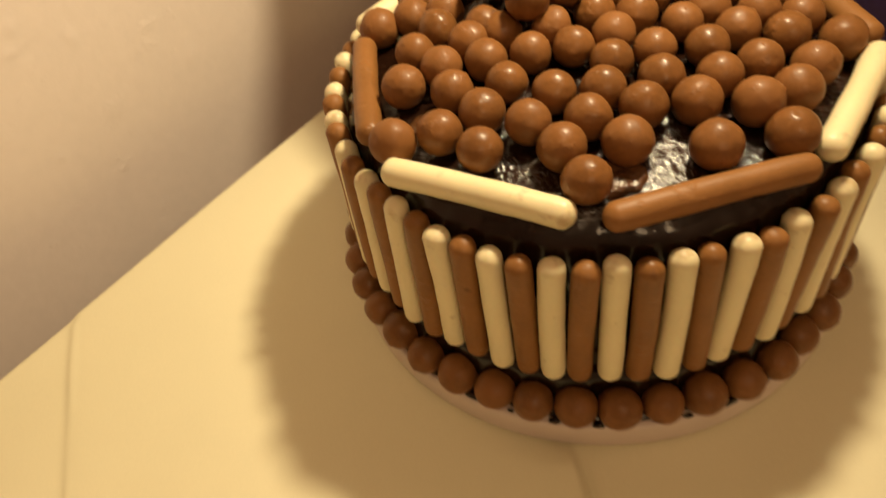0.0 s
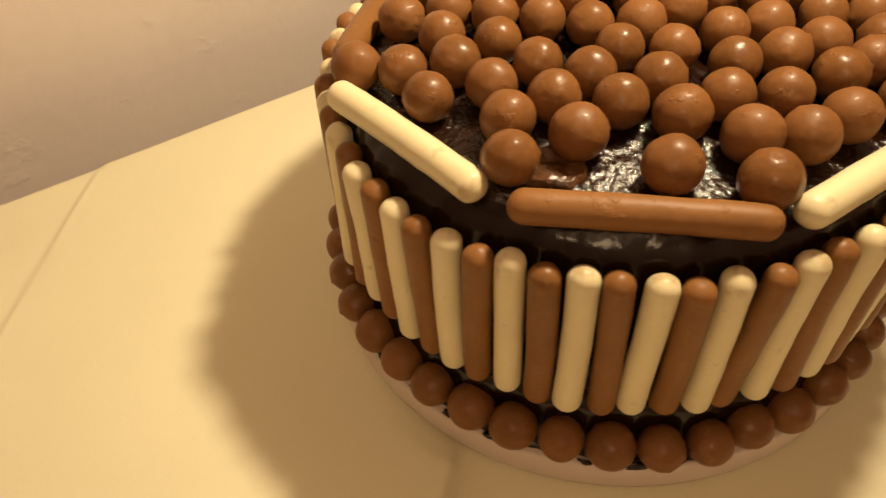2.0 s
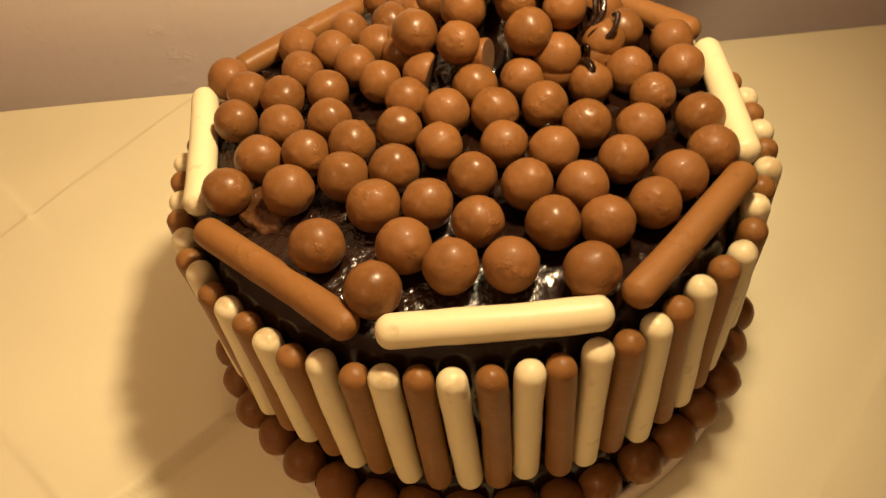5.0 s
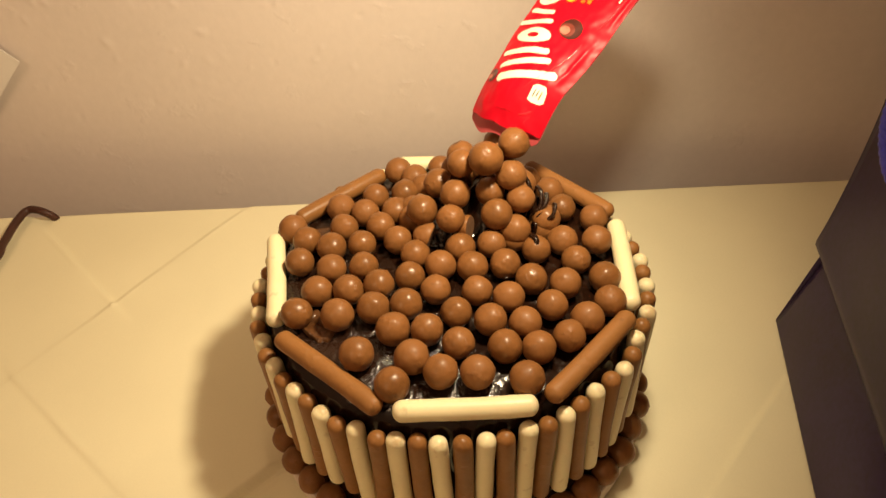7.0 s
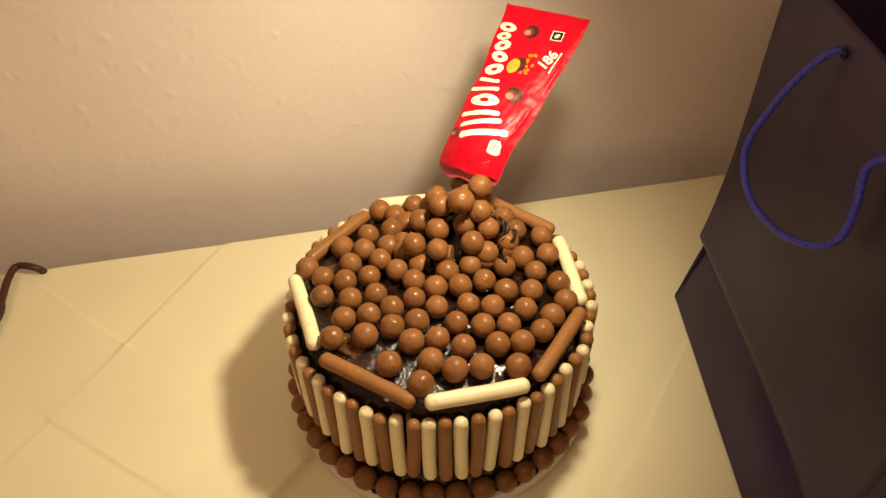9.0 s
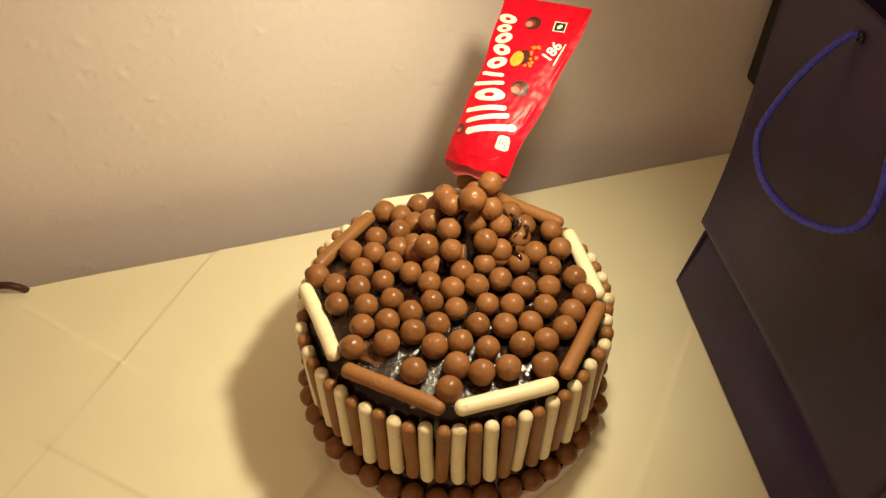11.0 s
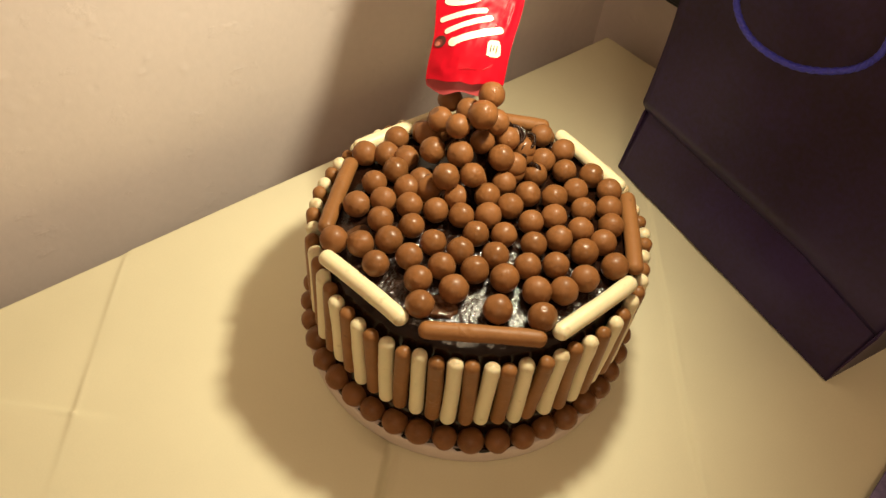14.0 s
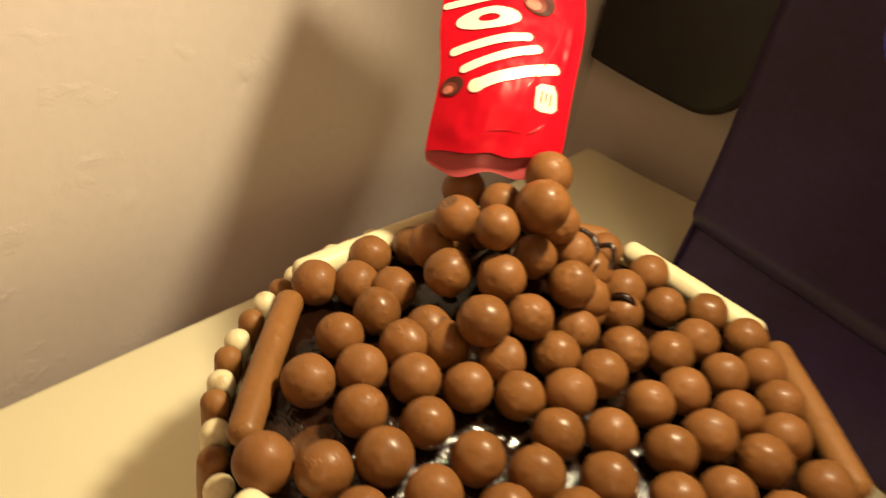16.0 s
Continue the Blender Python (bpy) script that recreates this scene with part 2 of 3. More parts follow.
wall_1 = setting("wall_1", plaster_wall("wall_1", 1.0, 0.72, 0.30), "cream painted plaster wall with small lumps", "wall")
wall_1.matrix_world = ROOM @ WALL
setting("wall_5", box(-0.25, -0.012, -2.8, 0.1, -0.75, 1.75, material=PLASTER), "plaster wall body", "wall").matrix_world = ROOM @ WALL
setting("wall_2", box(-0.06, 2.2, FAR, FAR + 0.1, -0.75, 1.75, material=PLASTER), "cream painted plaster end wall", "wall")
setting("wall_3", box(2.2, 2.3, -2.6, FAR + 0.1, -0.75, 1.75, material=PLASTER), "cream painted plaster wall", "wall")
setting("wall_4", box(-0.12, 2.3, -2.7, -2.6, -0.75, 1.75, material=PLASTER), "cream painted plaster wall", "wall")
setting("floor", box(-0.12, 2.3, -2.7, FAR + 0.1, -0.80, -0.75, material=shader("floor_boards", (0.20, 0.12, 0.07), 0.5)), "brown floor", "floor")
setting("ceiling", box(-0.12, 2.3, -2.7, FAR + 0.1, 1.75, 1.80, material=PLASTER), "cream ceiling", "ceiling")

# ---- the table and its cloth ----
CREASES = [((-0.2690, -0.0308), (-0.2264, -0.160), 0.7), ((-0.2264, -0.160), (-0.18, -0.30), 0.25), ((-0.2264, -0.160), (-0.40, -0.187), 0.9),
           ((-0.2026, -0.2396), (0.10, -0.165), 0.5), ((0.126, 0.185), (0.1766, -0.047), 1.1), ((0.1766, -0.047), (0.22, -0.20), 0.8),
           ((-0.0215, -0.08), (-0.0145, -0.200), 1.0)]
table = thing("table", "table covered with a creased cream cloth, pushed against the wall", "table")


def cloth():
    step, w, d = 0.0017, 0.90, 1.15
    nx, ny = int(w / step), int(d / step)
    gx, gy = np.meshgrid(np.linspace(-0.005, w, nx + 1), np.linspace(-d, 0.004, ny + 1), indexing="ij")
    c, s = math.cos(radians(-35.1)), math.sin(radians(-35.1))
    wx, wy = 0.0555 + c * gx - s * gy, 0.4335 + s * gx + c * gy
    z = 0.0007 * np.sin(wx * 21 + 1.3 * np.sin(wy * 11)) + 0.0006 * np.sin(wy * 27 + wx * 8) + 0.0005 * np.sin(wx * 55 - wy * 38 + 2.0 * np.sin(wy * 17 + 1))
    for n, ((x0, y0), (x1, y1), depth) in enumerate(CREASES):
        ln = math.hypot(x1 - x0, y1 - y0)
        ux, uy = (x1 - x0) / ln, (y1 - y0) / ln
        a = np.clip((wx - x0) * ux + (wy - y0) * uy, 0, ln)
        px, py = wx - x0 - a * ux, wy - y0 - a * uy
        side = -px * uy + py * ux + 0.0012 * np.sin(a * 60 + n)
        dist = np.hypot(px, py)
        if n == 6:
            up = np.clip((side + 0.0018) / 0.0036, 0, 1)
            fade = np.exp(-((np.hypot(px, py) - np.abs(side)) / 0.01).clip(0) ** 2)
            z += fade * (0.0074 * (1 - up * up * (3 - 2 * up)) * np.exp(np.clip(side, -1, 0) / 0.020) + 0.0019 * np.exp(-(((side - 0.0050) / 0.002) ** 2)))
            continue
        z += depth * 0.0012 * np.exp(-((dist / 0.0015) ** 2)) + depth * 0.0009 * np.exp(-((dist / 0.02) ** 2)) * np.tanh(side / 0.0016)
    rest = np.hypot(wx, wy)
    z = z * np.clip((rest - 0.116) / 0.012, 0.0, 1.0)
    z += -0.004 * np.clip((-0.003 - gx) / 0.002, 0, 1) ** 2 - 0.004 * np.clip((gy - 0.002) / 0.002, 0, 1) ** 2
    verts = np.stack([gx, gy, z - 0.0015], -1).reshape(-1, 3).tolist()
    faces = []
    for i in range(nx):
        for k in range(ny):
            a = i * (ny + 1) + k
            faces.append((a, a + ny + 1, a + ny + 2, a + 1))
    n0 = len(verts)
    rim = [(i * (ny + 1) + ny) for i in range(nx + 1)]
    verts += [(verts[i][0], 0.0045, -0.10) for i in rim]
    faces += [(rim[i], rim[i + 1], n0 + i + 1, n0 + i) for i in range(nx)]
    return mesh_from("tablecloth", verts, faces, CLOTH)


under("tablecloth", cloth(), table, ROOM, "creased cream tablecloth")
under("tabletop", box(0.004, 0.896, -1.146, -0.004, -0.045, -0.018, 0.003, "tabletop", shader("table_wood", (0.30, 0.17, 0.08), 0.5)), table, ROOM)
for lx in (0.05, 0.85):
    for ly in (-1.10, -0.06):
        under("leg", box(lx - 0.025, lx + 0.025, ly - 0.025, ly + 0.025, -0.75, -0.045, 0.004, "leg", bpy.data.materials["table_wood"]), table, ROOM)

# ---- the cake ----
board = thing("cake_board", "round white cake board under the chocolate cake", "cake board")
bv, bf = revolve([(0.0, 0.0), (0.1160, 0.0), (0.1172, 0.0008), (0.1176, 0.003), (0.1176, 0.0115), (0.1172, 0.0135), (0.1162, 0.0143), (0.0, 0.0145)], 128)
under("disc", mesh_from("disc", bv, bf, BOARD), board)

cake = thing("cake", "round dark chocolate cake with chocolate fingers and malt balls", "cake")
MOUND = Vector((-0.020, 0.045, 0))


def flat_height(x, y):
    return 0.1167 - 0.69 * (x * x + y * y) - 0.0238 * y


def top_height(x, y):
    return flat_height(x, y) + 0.033 * math.exp(-((x - MOUND.x) ** 2 + (y - MOUND.y) ** 2) / (2 * 0.0125 ** 2))


def icing():
    prof = [(0.100, 0.0146), (0.1035, 0.017)] + [(0.1035, 0.017 + 0.077 * k / 22) for k in range(1, 23)]
    prof += [(0.1034, 0.098), (0.1028, 0.102), (0.1014, 0.1055), (0.0992, 0.1080), (0.0965, 0.1100)]
    prof += [(0.0965 * (1 - k / 44), None) for k in range(1, 44)] + [(0.0004, None)]

    def shape(v):
        r = math.hypot(v.x, v.y)
        q = v * 60
        n1, n2 = noise.noise(q), noise.noise(v * 190)
        if v.z > 0.05 and r < 0.0964:
            v.z = top_height(v.x, v.y) + 0.0011 * n1 + 0.0009 * n2 + 0.0006 * noise.noise(v * 420) - 0.0006
        else:
            k = 1 + (0.0016 * n1 + 0.0010 * n2) / max(r, 0.01)
            v.x, v.y = v.x * k, v.y * k
            v.z += 0.0006 * n2 if v.z > 0.095 else 0
        return v

    verts, faces = revolve([(r, 0.12 if z is None else z) for r, z in prof], 260, shape)
    faces.append(tuple(range(len(verts) - 260, len(verts))))
    me = mesh_from("icing", verts, faces, GANACHE)
    me.materials.append(SKIN)
    for p in me.polygons:
        p.material_index = 1 if p.center.z > 0.09 and math.hypot(p.center.x, p.center.y) < 0.0962 and p.center.y < -0.030 + 0.012 * noise.noise(p.center * 40) else 0
    return me


under("icing", icing(), cake, None, "glossy rough dark chocolate icing")


def icing_foot():
    """The uneven ring of icing on the board in which the fingers and the lowest balls stand."""
    def shape(v):
        r, a = math.hypot(v.x, v.y), math.atan2(v.y, v.x)
        n = noise.noise(Vector((math.cos(a) * 9, math.sin(a) * 9, v.z * 60))) + 0.5 * noise.noise(Vector((math.cos(a) * 28, math.sin(a) * 28, v.z * 150)))
        k = 1 + 0.0016 * n * (1.9 if v.z < 0.016 else 1.0) / r if r > 0.104 else 1
        return Vector((v.x * k, v.y * k, v.z + (0.0008 * n if v.z > 0.02 else 0)))

    verts, faces = revolve([(0.1030, 0.0147), (0.1142, 0.0148), (0.1138, 0.0160), (0.1105, 0.0175), (0.1092, 0.0220), (0.1085, 0.0270), (0.1078, 0.0320), (0.1062, 0.0362), (0.1030, 0.0378)], 300, shape)
    return mesh_from("icing_foot", verts, faces, GANACHE)


under("icing_foot", icing_foot(), cake, None, "dark icing ring on the board")


def finger_mesh(name, material, seed, length=0.0655, radius=0.0048):
    """A chocolate-coated biscuit finger along z, centred, with slightly uneven sides and a flatter foot."""
    rnd = random.Random(seed)
    prof, half = [], length / 2
    for k in range(7):
        a = math.pi / 2 * k / 6
        prof.append((radius * math.sin(a), -half + radius * 0.85 * (1 - math.cos(a))))
    for k in range(1, 16):
        prof.append((radius, -half + radius * 0.85 + (length - 1.7 * radius) * k / 16))
    for k in range(7):
        a = math.pi / 2 * (1 - k / 6)
        prof.append((radius * math.sin(a), half - radius * 0.85 * (1 - math.cos(a))))
    prof = [(max(r, 1e-5), z) for r, z in prof]
    o = rnd.uniform(0, 50)

    def shape(v):
        bend = 0.0005 * math.sin(v.z * 55 + o)
        k = 1 + 0.055 * noise.noise(Vector((v.x * 40 + o, v.y * 40, v.z * 75))) + 0.02 * noise.noise(v * 320 + Vector((o, 0, 0)))
        return Vector((v.x * k + bend, v.y * k * 0.97, v.z + 0.0003 * noise.noise(v * 150 + Vector((0, o, 0)))))

    v, f = revolve(prof, 20, shape)
    return mesh_from(name, v, f, material)


MILK_FINGERS = [finger_mesh("milk_finger", FINGER, s) for s in range(7)]
WHITE_FINGERS = [finger_mesh("white_finger", WHITE, 20 + s) for s in range(7)]
rnd = random.Random(5)
for k in range(66):
    deg = -82.8 + k * 360 / 66
    r = 0.1086 + rnd.uniform(-0.0005, 0.0006)
    rise = 0.0036 * min(max((k - 3) / 5, 0), 1) * min(max((60 - k) / 12, 0), 1)
    m = (pose(0, 0, 0, 0, 0, deg) @ pose(r, 0, 0.0717 + 0.5 * rise + rnd.uniform(-0.0010, 0.0010), rnd.uniform(-0.6, 2.2), rnd.uniform(-0.9, 0.9), rnd.uniform(0, 360)) @ Matrix.Diagonal((1, 1, 1 + rise / 0.0655, 1)))
    milk = k % 2 == 1
    under("milk_chocolate_finger" if milk else "white_chocolate_finger", rnd.choice(MILK_FINGERS if milk else WHITE_FINGERS), cake, m,
          "milk chocolate finger biscuit" if milk else "white chocolate finger biscuit")


def lying_finger(p, q, milk, mesh):
    p, q = Vector(p), Vector(q)
    d = (q - p).normalized()
    ex = (q - p).length
    m = Matrix.Translation((p + q) / 2) @ d.to_track_quat("Z", "Y").to_matrix().to_4x4() @ Matrix.Diagonal((1.09, 1.09, (ex + 0.0072) / 0.0655, 1))
    under("milk_chocolate_finger" if milk else "white_chocolate_finger", mesh, cake, m,
          "milk chocolate finger biscuit" if milk else "white chocolate finger biscuit")


TOP = [((-0.0788, -0.0684), (-0.0224, -0.0967), 0), ((-0.0078, -0.0992), (0.0557, -0.0851), 1), ((0.0655, -0.0770), (0.0993, -0.0270), 0),
       ((0.1010, -0.0149), (0.0901, 0.0462), 1), ((0.0835, 0.0558), (0.0354, 0.0943), 0), ((0.0228, 0.1000), (-0.0390, 0.0945), 1),
       ((-0.0500, 0.0870), (-0.0960, 0.0320), 0), ((-0.0945, 0.0140), (-0.0880, -0.0465), 1)]
for n, (p, q, milk) in enumerate(TOP):
    lying_finger((*p, 0.1153), (*q, 0.1153), milk, (MILK_FINGERS if milk else WHITE_FINGERS)[n % 7])


def ball_mesh(name, seed, radius=0.0083, cut=None):
    """A malt ball with slight dents and a small pip; cut: how far from the middle it is broken off."""
    rnd = random.Random(seed)
    bm = bmesh.new()
    bmesh.ops.create_icosphere(bm, subdivisions=4, radius=radius)
    o = Vector((rnd.uniform(0, 50), rnd.uniform(0, 50), 0))
    pip = Vector((rnd.uniform(-1, 1), rnd.uniform(-1, 1), rnd.uniform(-1, 1))).normalized()
    spots = [(Vector((rnd.gauss(0, 1), rnd.gauss(0, 1), rnd.gauss(0, 1))).normalized(), rnd.choice((0.06, 0.045, -0.05, -0.07)), rnd.uniform(0.986, 0.995)) for _ in range(6)]
    for v in bm.verts:
        d = v.co.normalized()
        k = 1 + 0.040 * noise.noise(d * 1.3 + o) + 0.014 * noise.noise(d * 4 + o) + 0.10 * max(0, d.dot(pip) - 0.992) / 0.008
        for q, h, c in spots:
            k += h * max(0, d.dot(q) - c) / (1 - c)
        v.co = v.co * k
    if cut is not None:
        res = bmesh.ops.bisect_plane(bm, geom=bm.verts[:] + bm.edges[:] + bm.faces[:], plane_co=(0, 0, cut * radius), plane_no=(0, 0, 1), clear_outer=True)
        edges = [e for e in res["geom_cut"] if isinstance(e, bmesh.types.BMEdge)]
        bmesh.ops.holes_fill(bm, edges=edges, sides=0)
    me = bpy.data.meshes.new(name)
    bm.to_mesh(me)
    bm.free()
    me.materials.append(MILK)
    me.materials.append(BISCUIT)
    for p in me.polygons:
        p.use_smooth = len(p.vertices) <= 4
        if len(p.vertices) > 4:
            p.material_index = 1
    return me


BALLS = [ball_mesh("malt_ball", s) for s in range(14)]
WIDE, HALF = ball_mesh("wide_malt_ball", 29, cut=0.90), ball_mesh("broken_malt_ball", 30, cut=0.25)
rnd = random.Random(11)


def ball(x, y, z, size=None, mesh=None, turn=None, label="milk chocolate malt ball"):
    s = size or rnd.uniform(0.955, 1.05)
    t = turn or (rnd.uniform(0, 360), rnd.uniform(0, 360), rnd.uniform(0, 360))
    under("malt_ball", mesh or rnd.choice(BALLS), cake, pose(x, y, z, *t) @ Matrix.Diagonal((s, s, s, 1)), label)


# malt balls on the flat of the cake, in tenths of a millimetre, from the front to the back
FRONT_BALLS = [
    (-146, -874), (283, -768), (535, -731), (9, -718), (-207, -716), (-479, -678), (-103, -584), (-306, -572),
    (469, -571), (-784, -567), (-615, -559), (90, -550), (270, -548), (619, -509), (-462, -483), (-28, -440),
    (-201, -428), (380, -417), (179, -405), (726, -371), (540, -343),
]
MIDDLE_BALLS = [
    (-365, -339), (-568, -338), (25, -278), (-755, -253), (381, -235), (191, -227), (887, -203), (-433, -172),
    (-606, -171), (690, -171), (-262, -166), (-99, -158), (520, -126), (61, -102), (328, -60), (789, -40),
    (-715, -31), (-495, -24), (636, 3), (-365, 10), (172, 31), (458, 46),
]
BACK_BALLS = [
    (13, 70), (-623, 126), (820, 130), (259, 187), (627, 195), (429, 226), (88, 230), (-882, 244),
    (-733, 271), (-595, 277), (789, 288), (549, 358), (117, 370), (266, 404), (769, 470), (449, 533),
    (146, 562), (631, 572), (287, 583), (-580, 600), (-300, 830), (228, 891),
]
# and those of the heap under the packet
HEAP_BALLS = [
    (-424, 690, 1440), (-126, 562, 1646), (-135, 369, 1625), (-273, 302, 1546), (-60, 490, 1500), (33, 485, 1390), (34, 312, 1368),
    (114, 381, 1271), (142, 586, 1257), (-110, 845, 1185), (-223, 216, 1400), (-256, 9, 1371), (-107, 96, 1357), (-728, 470, 1180),
    (-272, 590, 1470), (-494, 417, 1329), (-363, 10, 1215), (-290, 500, 1390), (-120, 620, 1340), (-420, 560, 1280), (50, 800, 1170), (404, 737, 1196),
]
for x, y in FRONT_BALLS + MIDDLE_BALLS + BACK_BALLS:
    ball(x / 1e4, y / 1e4, flat_height(x / 1e4, y / 1e4) + 0.0073)
for x, y, z in HEAP_BALLS:
    ball(x / 1e4, y / 1e4, z / 1e4, 1.16 if (x, y) == (-135, 369) else None)
for k in range(42):
    a = radians(-74.3 + k * 360 / 42 + rnd.uniform(-0.5, 0.5))
    r = 0.1132 + rnd.uniform(-0.0012, 0.0012)
    ball(r * math.cos(a), r * math.sin(a), 0.0230, rnd.uniform(0.96, 1.06))


crumbs = random.Random(5)
for k in range(42):
    if crumbs.random() < 0.3:
        continue
    a, r, s = radians(-70.0 + k * 360 / 42 + crumbs.uniform(-1, 1)), crumbs.uniform(0.1148, 0.1166), crumbs.uniform(0.0009, 0.0019)
    cv, cf = revolve([(0.0, -s), (s * 0.8, -s * 0.6), (s, 0.0), (s * 0.7, s * 0.7), (0.0, s)], 7, lambda v: v * (1 + 0.9 * noise.noise(v * 700 + Vector((k, 0, 0)))))
    under("crumb", mesh_from("crumb", cv, cf, GANACHE), cake, Matrix.Translation((r * math.cos(a), r * math.sin(a), 0.0145 + s * 0.5)) @ Matrix.Rotation(a, 4, "Z") @ Matrix.Diagonal((0.8, crumbs.uniform(1.2, 2.4), 0.8, 1)), "dark icing crumb")


def broken(x, y, z, size, mesh, way):
    """A broken malt ball whose cut side looks along way."""
    s = size
    m = Matrix.Translation((x, y, z)) @ Vector(way).to_track_quat("Z", "Y").to_matrix().to_4x4() @ Matrix.Diagonal((s, s, s, 1))
    under("broken_malt_ball", mesh, cake, m, "broken milk chocolate malt ball")


broken(-0.0408, 0.0230, 0.1365, 1.03, WIDE, (0.8, 0.5, 0.05))
broken(-0.0590, 0.0250, 0.1215, 1.0, WIDE, (0.7, -0.5, -0.2))
broken(-0.0430, 0.0060, 0.1240, 0.98, WIDE, (0.6, -0.2, 0.5))
broken(-0.0162, -0.0028, 0.1255, 1.0, HALF, (0.75, 0.55, -0.25))
broken(-0.0417, 0.0410, 0.1478, 1.02, WIDE, (-0.55, -0.1, 0.8))
broken(-0.0116, 0.0385, 0.1400, 1.0, WIDE, (0.55, -0.45, -0.6))
broken(-0.0060, 0.0175, 0.1285, 0.82, HALF, (0.8, 0.5, 0.1))

# curls of dark icing pulled up beside the heap
rnd = random.Random(9)
for k in range(11):
    px, py = 0.010 + rnd.uniform(-0.010, 0.016), 0.053 + rnd.uniform(-0.012, 0.014)
    pz = flat_height(px, py) + rnd.uniform(0.009, 0.018)
    an, ln = rnd.uniform(0, 6.28), rnd.uniform(0.007, 0.014)
    c, s = math.cos(an) * ln, math.sin(an) * ln
    under("icing_curl", tube([(px, py, pz - 0.010), (px + 0.3 * c, py + 0.3 * s, pz + rnd.uniform(0.001, 0.004)), (px + 0.8 * c - 0.3 * s, py + 0.8 * s + 0.3 * c, pz + rnd.uniform(0.000, 0.004)), (px + c, py + s, pz - 0.012)],
                             rnd.uniform(0.0009, 0.0017), 8, 0, "icing_curl", GANACHE), cake)
under("icing_curl", tube([(-0.002, 0.0560, 0.1475), (0.003, 0.0545, 0.146), (0.0075, 0.0535, 0.139), (0.010, 0.053, 0.130)], 0.0013, 7, 0, "icing_curl", GANACHE), cake)

for strand, thick in ((((0.0035, 0.0600, 0.1420), (0.0085, 0.0590, 0.1415), (0.0115, 0.0560, 0.1350), (0.0085, 0.0520, 0.1290)), 0.0012),
                      (((0.0095, 0.0620, 0.1400), (0.0130, 0.0590, 0.1370), (0.0120, 0.0550, 0.1310), (0.0135, 0.0510, 0.1250)), 0.0014),
                      (((0.0150, 0.0630, 0.1350), (0.0190, 0.0605, 0.1375), (0.0205, 0.0570, 0.1330), (0.0170, 0.0540, 0.1280)), 0.0011)):
    under("icing_curl", tube(strand, thick, 8, 0, "icing_curl", SKIN), cake, None, "glossy dark icing strand")

# melted milk chocolate spread thinly over the icing at the front
SMEAR = shader("melted_chocolate", (0.050, 0.019, 0.008), 0.20, spread=0.5, scale=140, fine=600, bump=0.9, bump_scale=230, depth=0.0016, spec=0.5, second=(0.13, 0.055, 0.020))


def smear(cx, cy, rx, ry, turn, seed):
    n, rings = 48, 14
    verts, faces = [], []
    for j in range(rings + 1):
        for k in range(n):
            a = 2 * math.pi * k / n
            f = j / rings * (1 + 0.35 * noise.noise(Vector((2.2 * math.cos(a), 2.2 * math.sin(a), seed))))
            u, v = rx * f * math.cos(a), ry * f * math.sin(a)
            x, y = cx + u * math.cos(turn) - v * math.sin(turn), cy + u * math.sin(turn) + v * math.cos(turn)
            lift = 0.0019 if j < rings else -0.0015
            verts.append((x, y, top_height(x, y) + lift + 0.0007 * noise.noise(Vector((x * 170, y * 170, seed))) + 0.0005 * noise.noise(Vector((x * 420, y * 420, seed)))))
    for j in range(rings):
        for k in range(n):
            m = (k + 1) % n
            faces.append((j * n + k, (j + 1) * n + k, (j + 1) * n + m, j * n + m))
    return mesh_from("icing_smear", verts, faces, SMEAR)


for cx, cy, rx, ry, turn, seed in ((-0.006, -0.0810, 0.013, 0.0070, 0.12, 1.0), (-0.0690, -0.0430, 0.009, 0.0050, 0.9, 5.0)):
    under("icing_smear", smear(cx, cy, rx, ry, turn, seed), cake, None, "thin brown melted chocolate smear")

# ---- the red sweet packet ----
packet = thing("sweet_packet", "open glossy red sweet packet tipped over the heap of malt balls", "sweet packet")
PK = Matrix(((0.98788, -0.15257, 0.0284, -0.0265), (0.14556, 0.84747, -0.5105, 0.04975), (0.05382, 0.50845, 0.8594, 0.1726), (0, 0, 0, 1)))
LONG = 0.1415


def pack_edges(b):
    t = min(max(b / LONG, 0), 1)
    left = -0.0310 + 0.0030 * math.sin(math.pi * t) - 0.0045 * t ** 3 - 0.0008 * math.sin(b * 130)
    right = 0.0172 + 0.0176 * t ** 0.70 + 0.0004 * math.sin(math.pi * min(t / 0.8, 1)) ** 2 + 0.0006 * math.sin(b * 110 + 1)
    return left, right


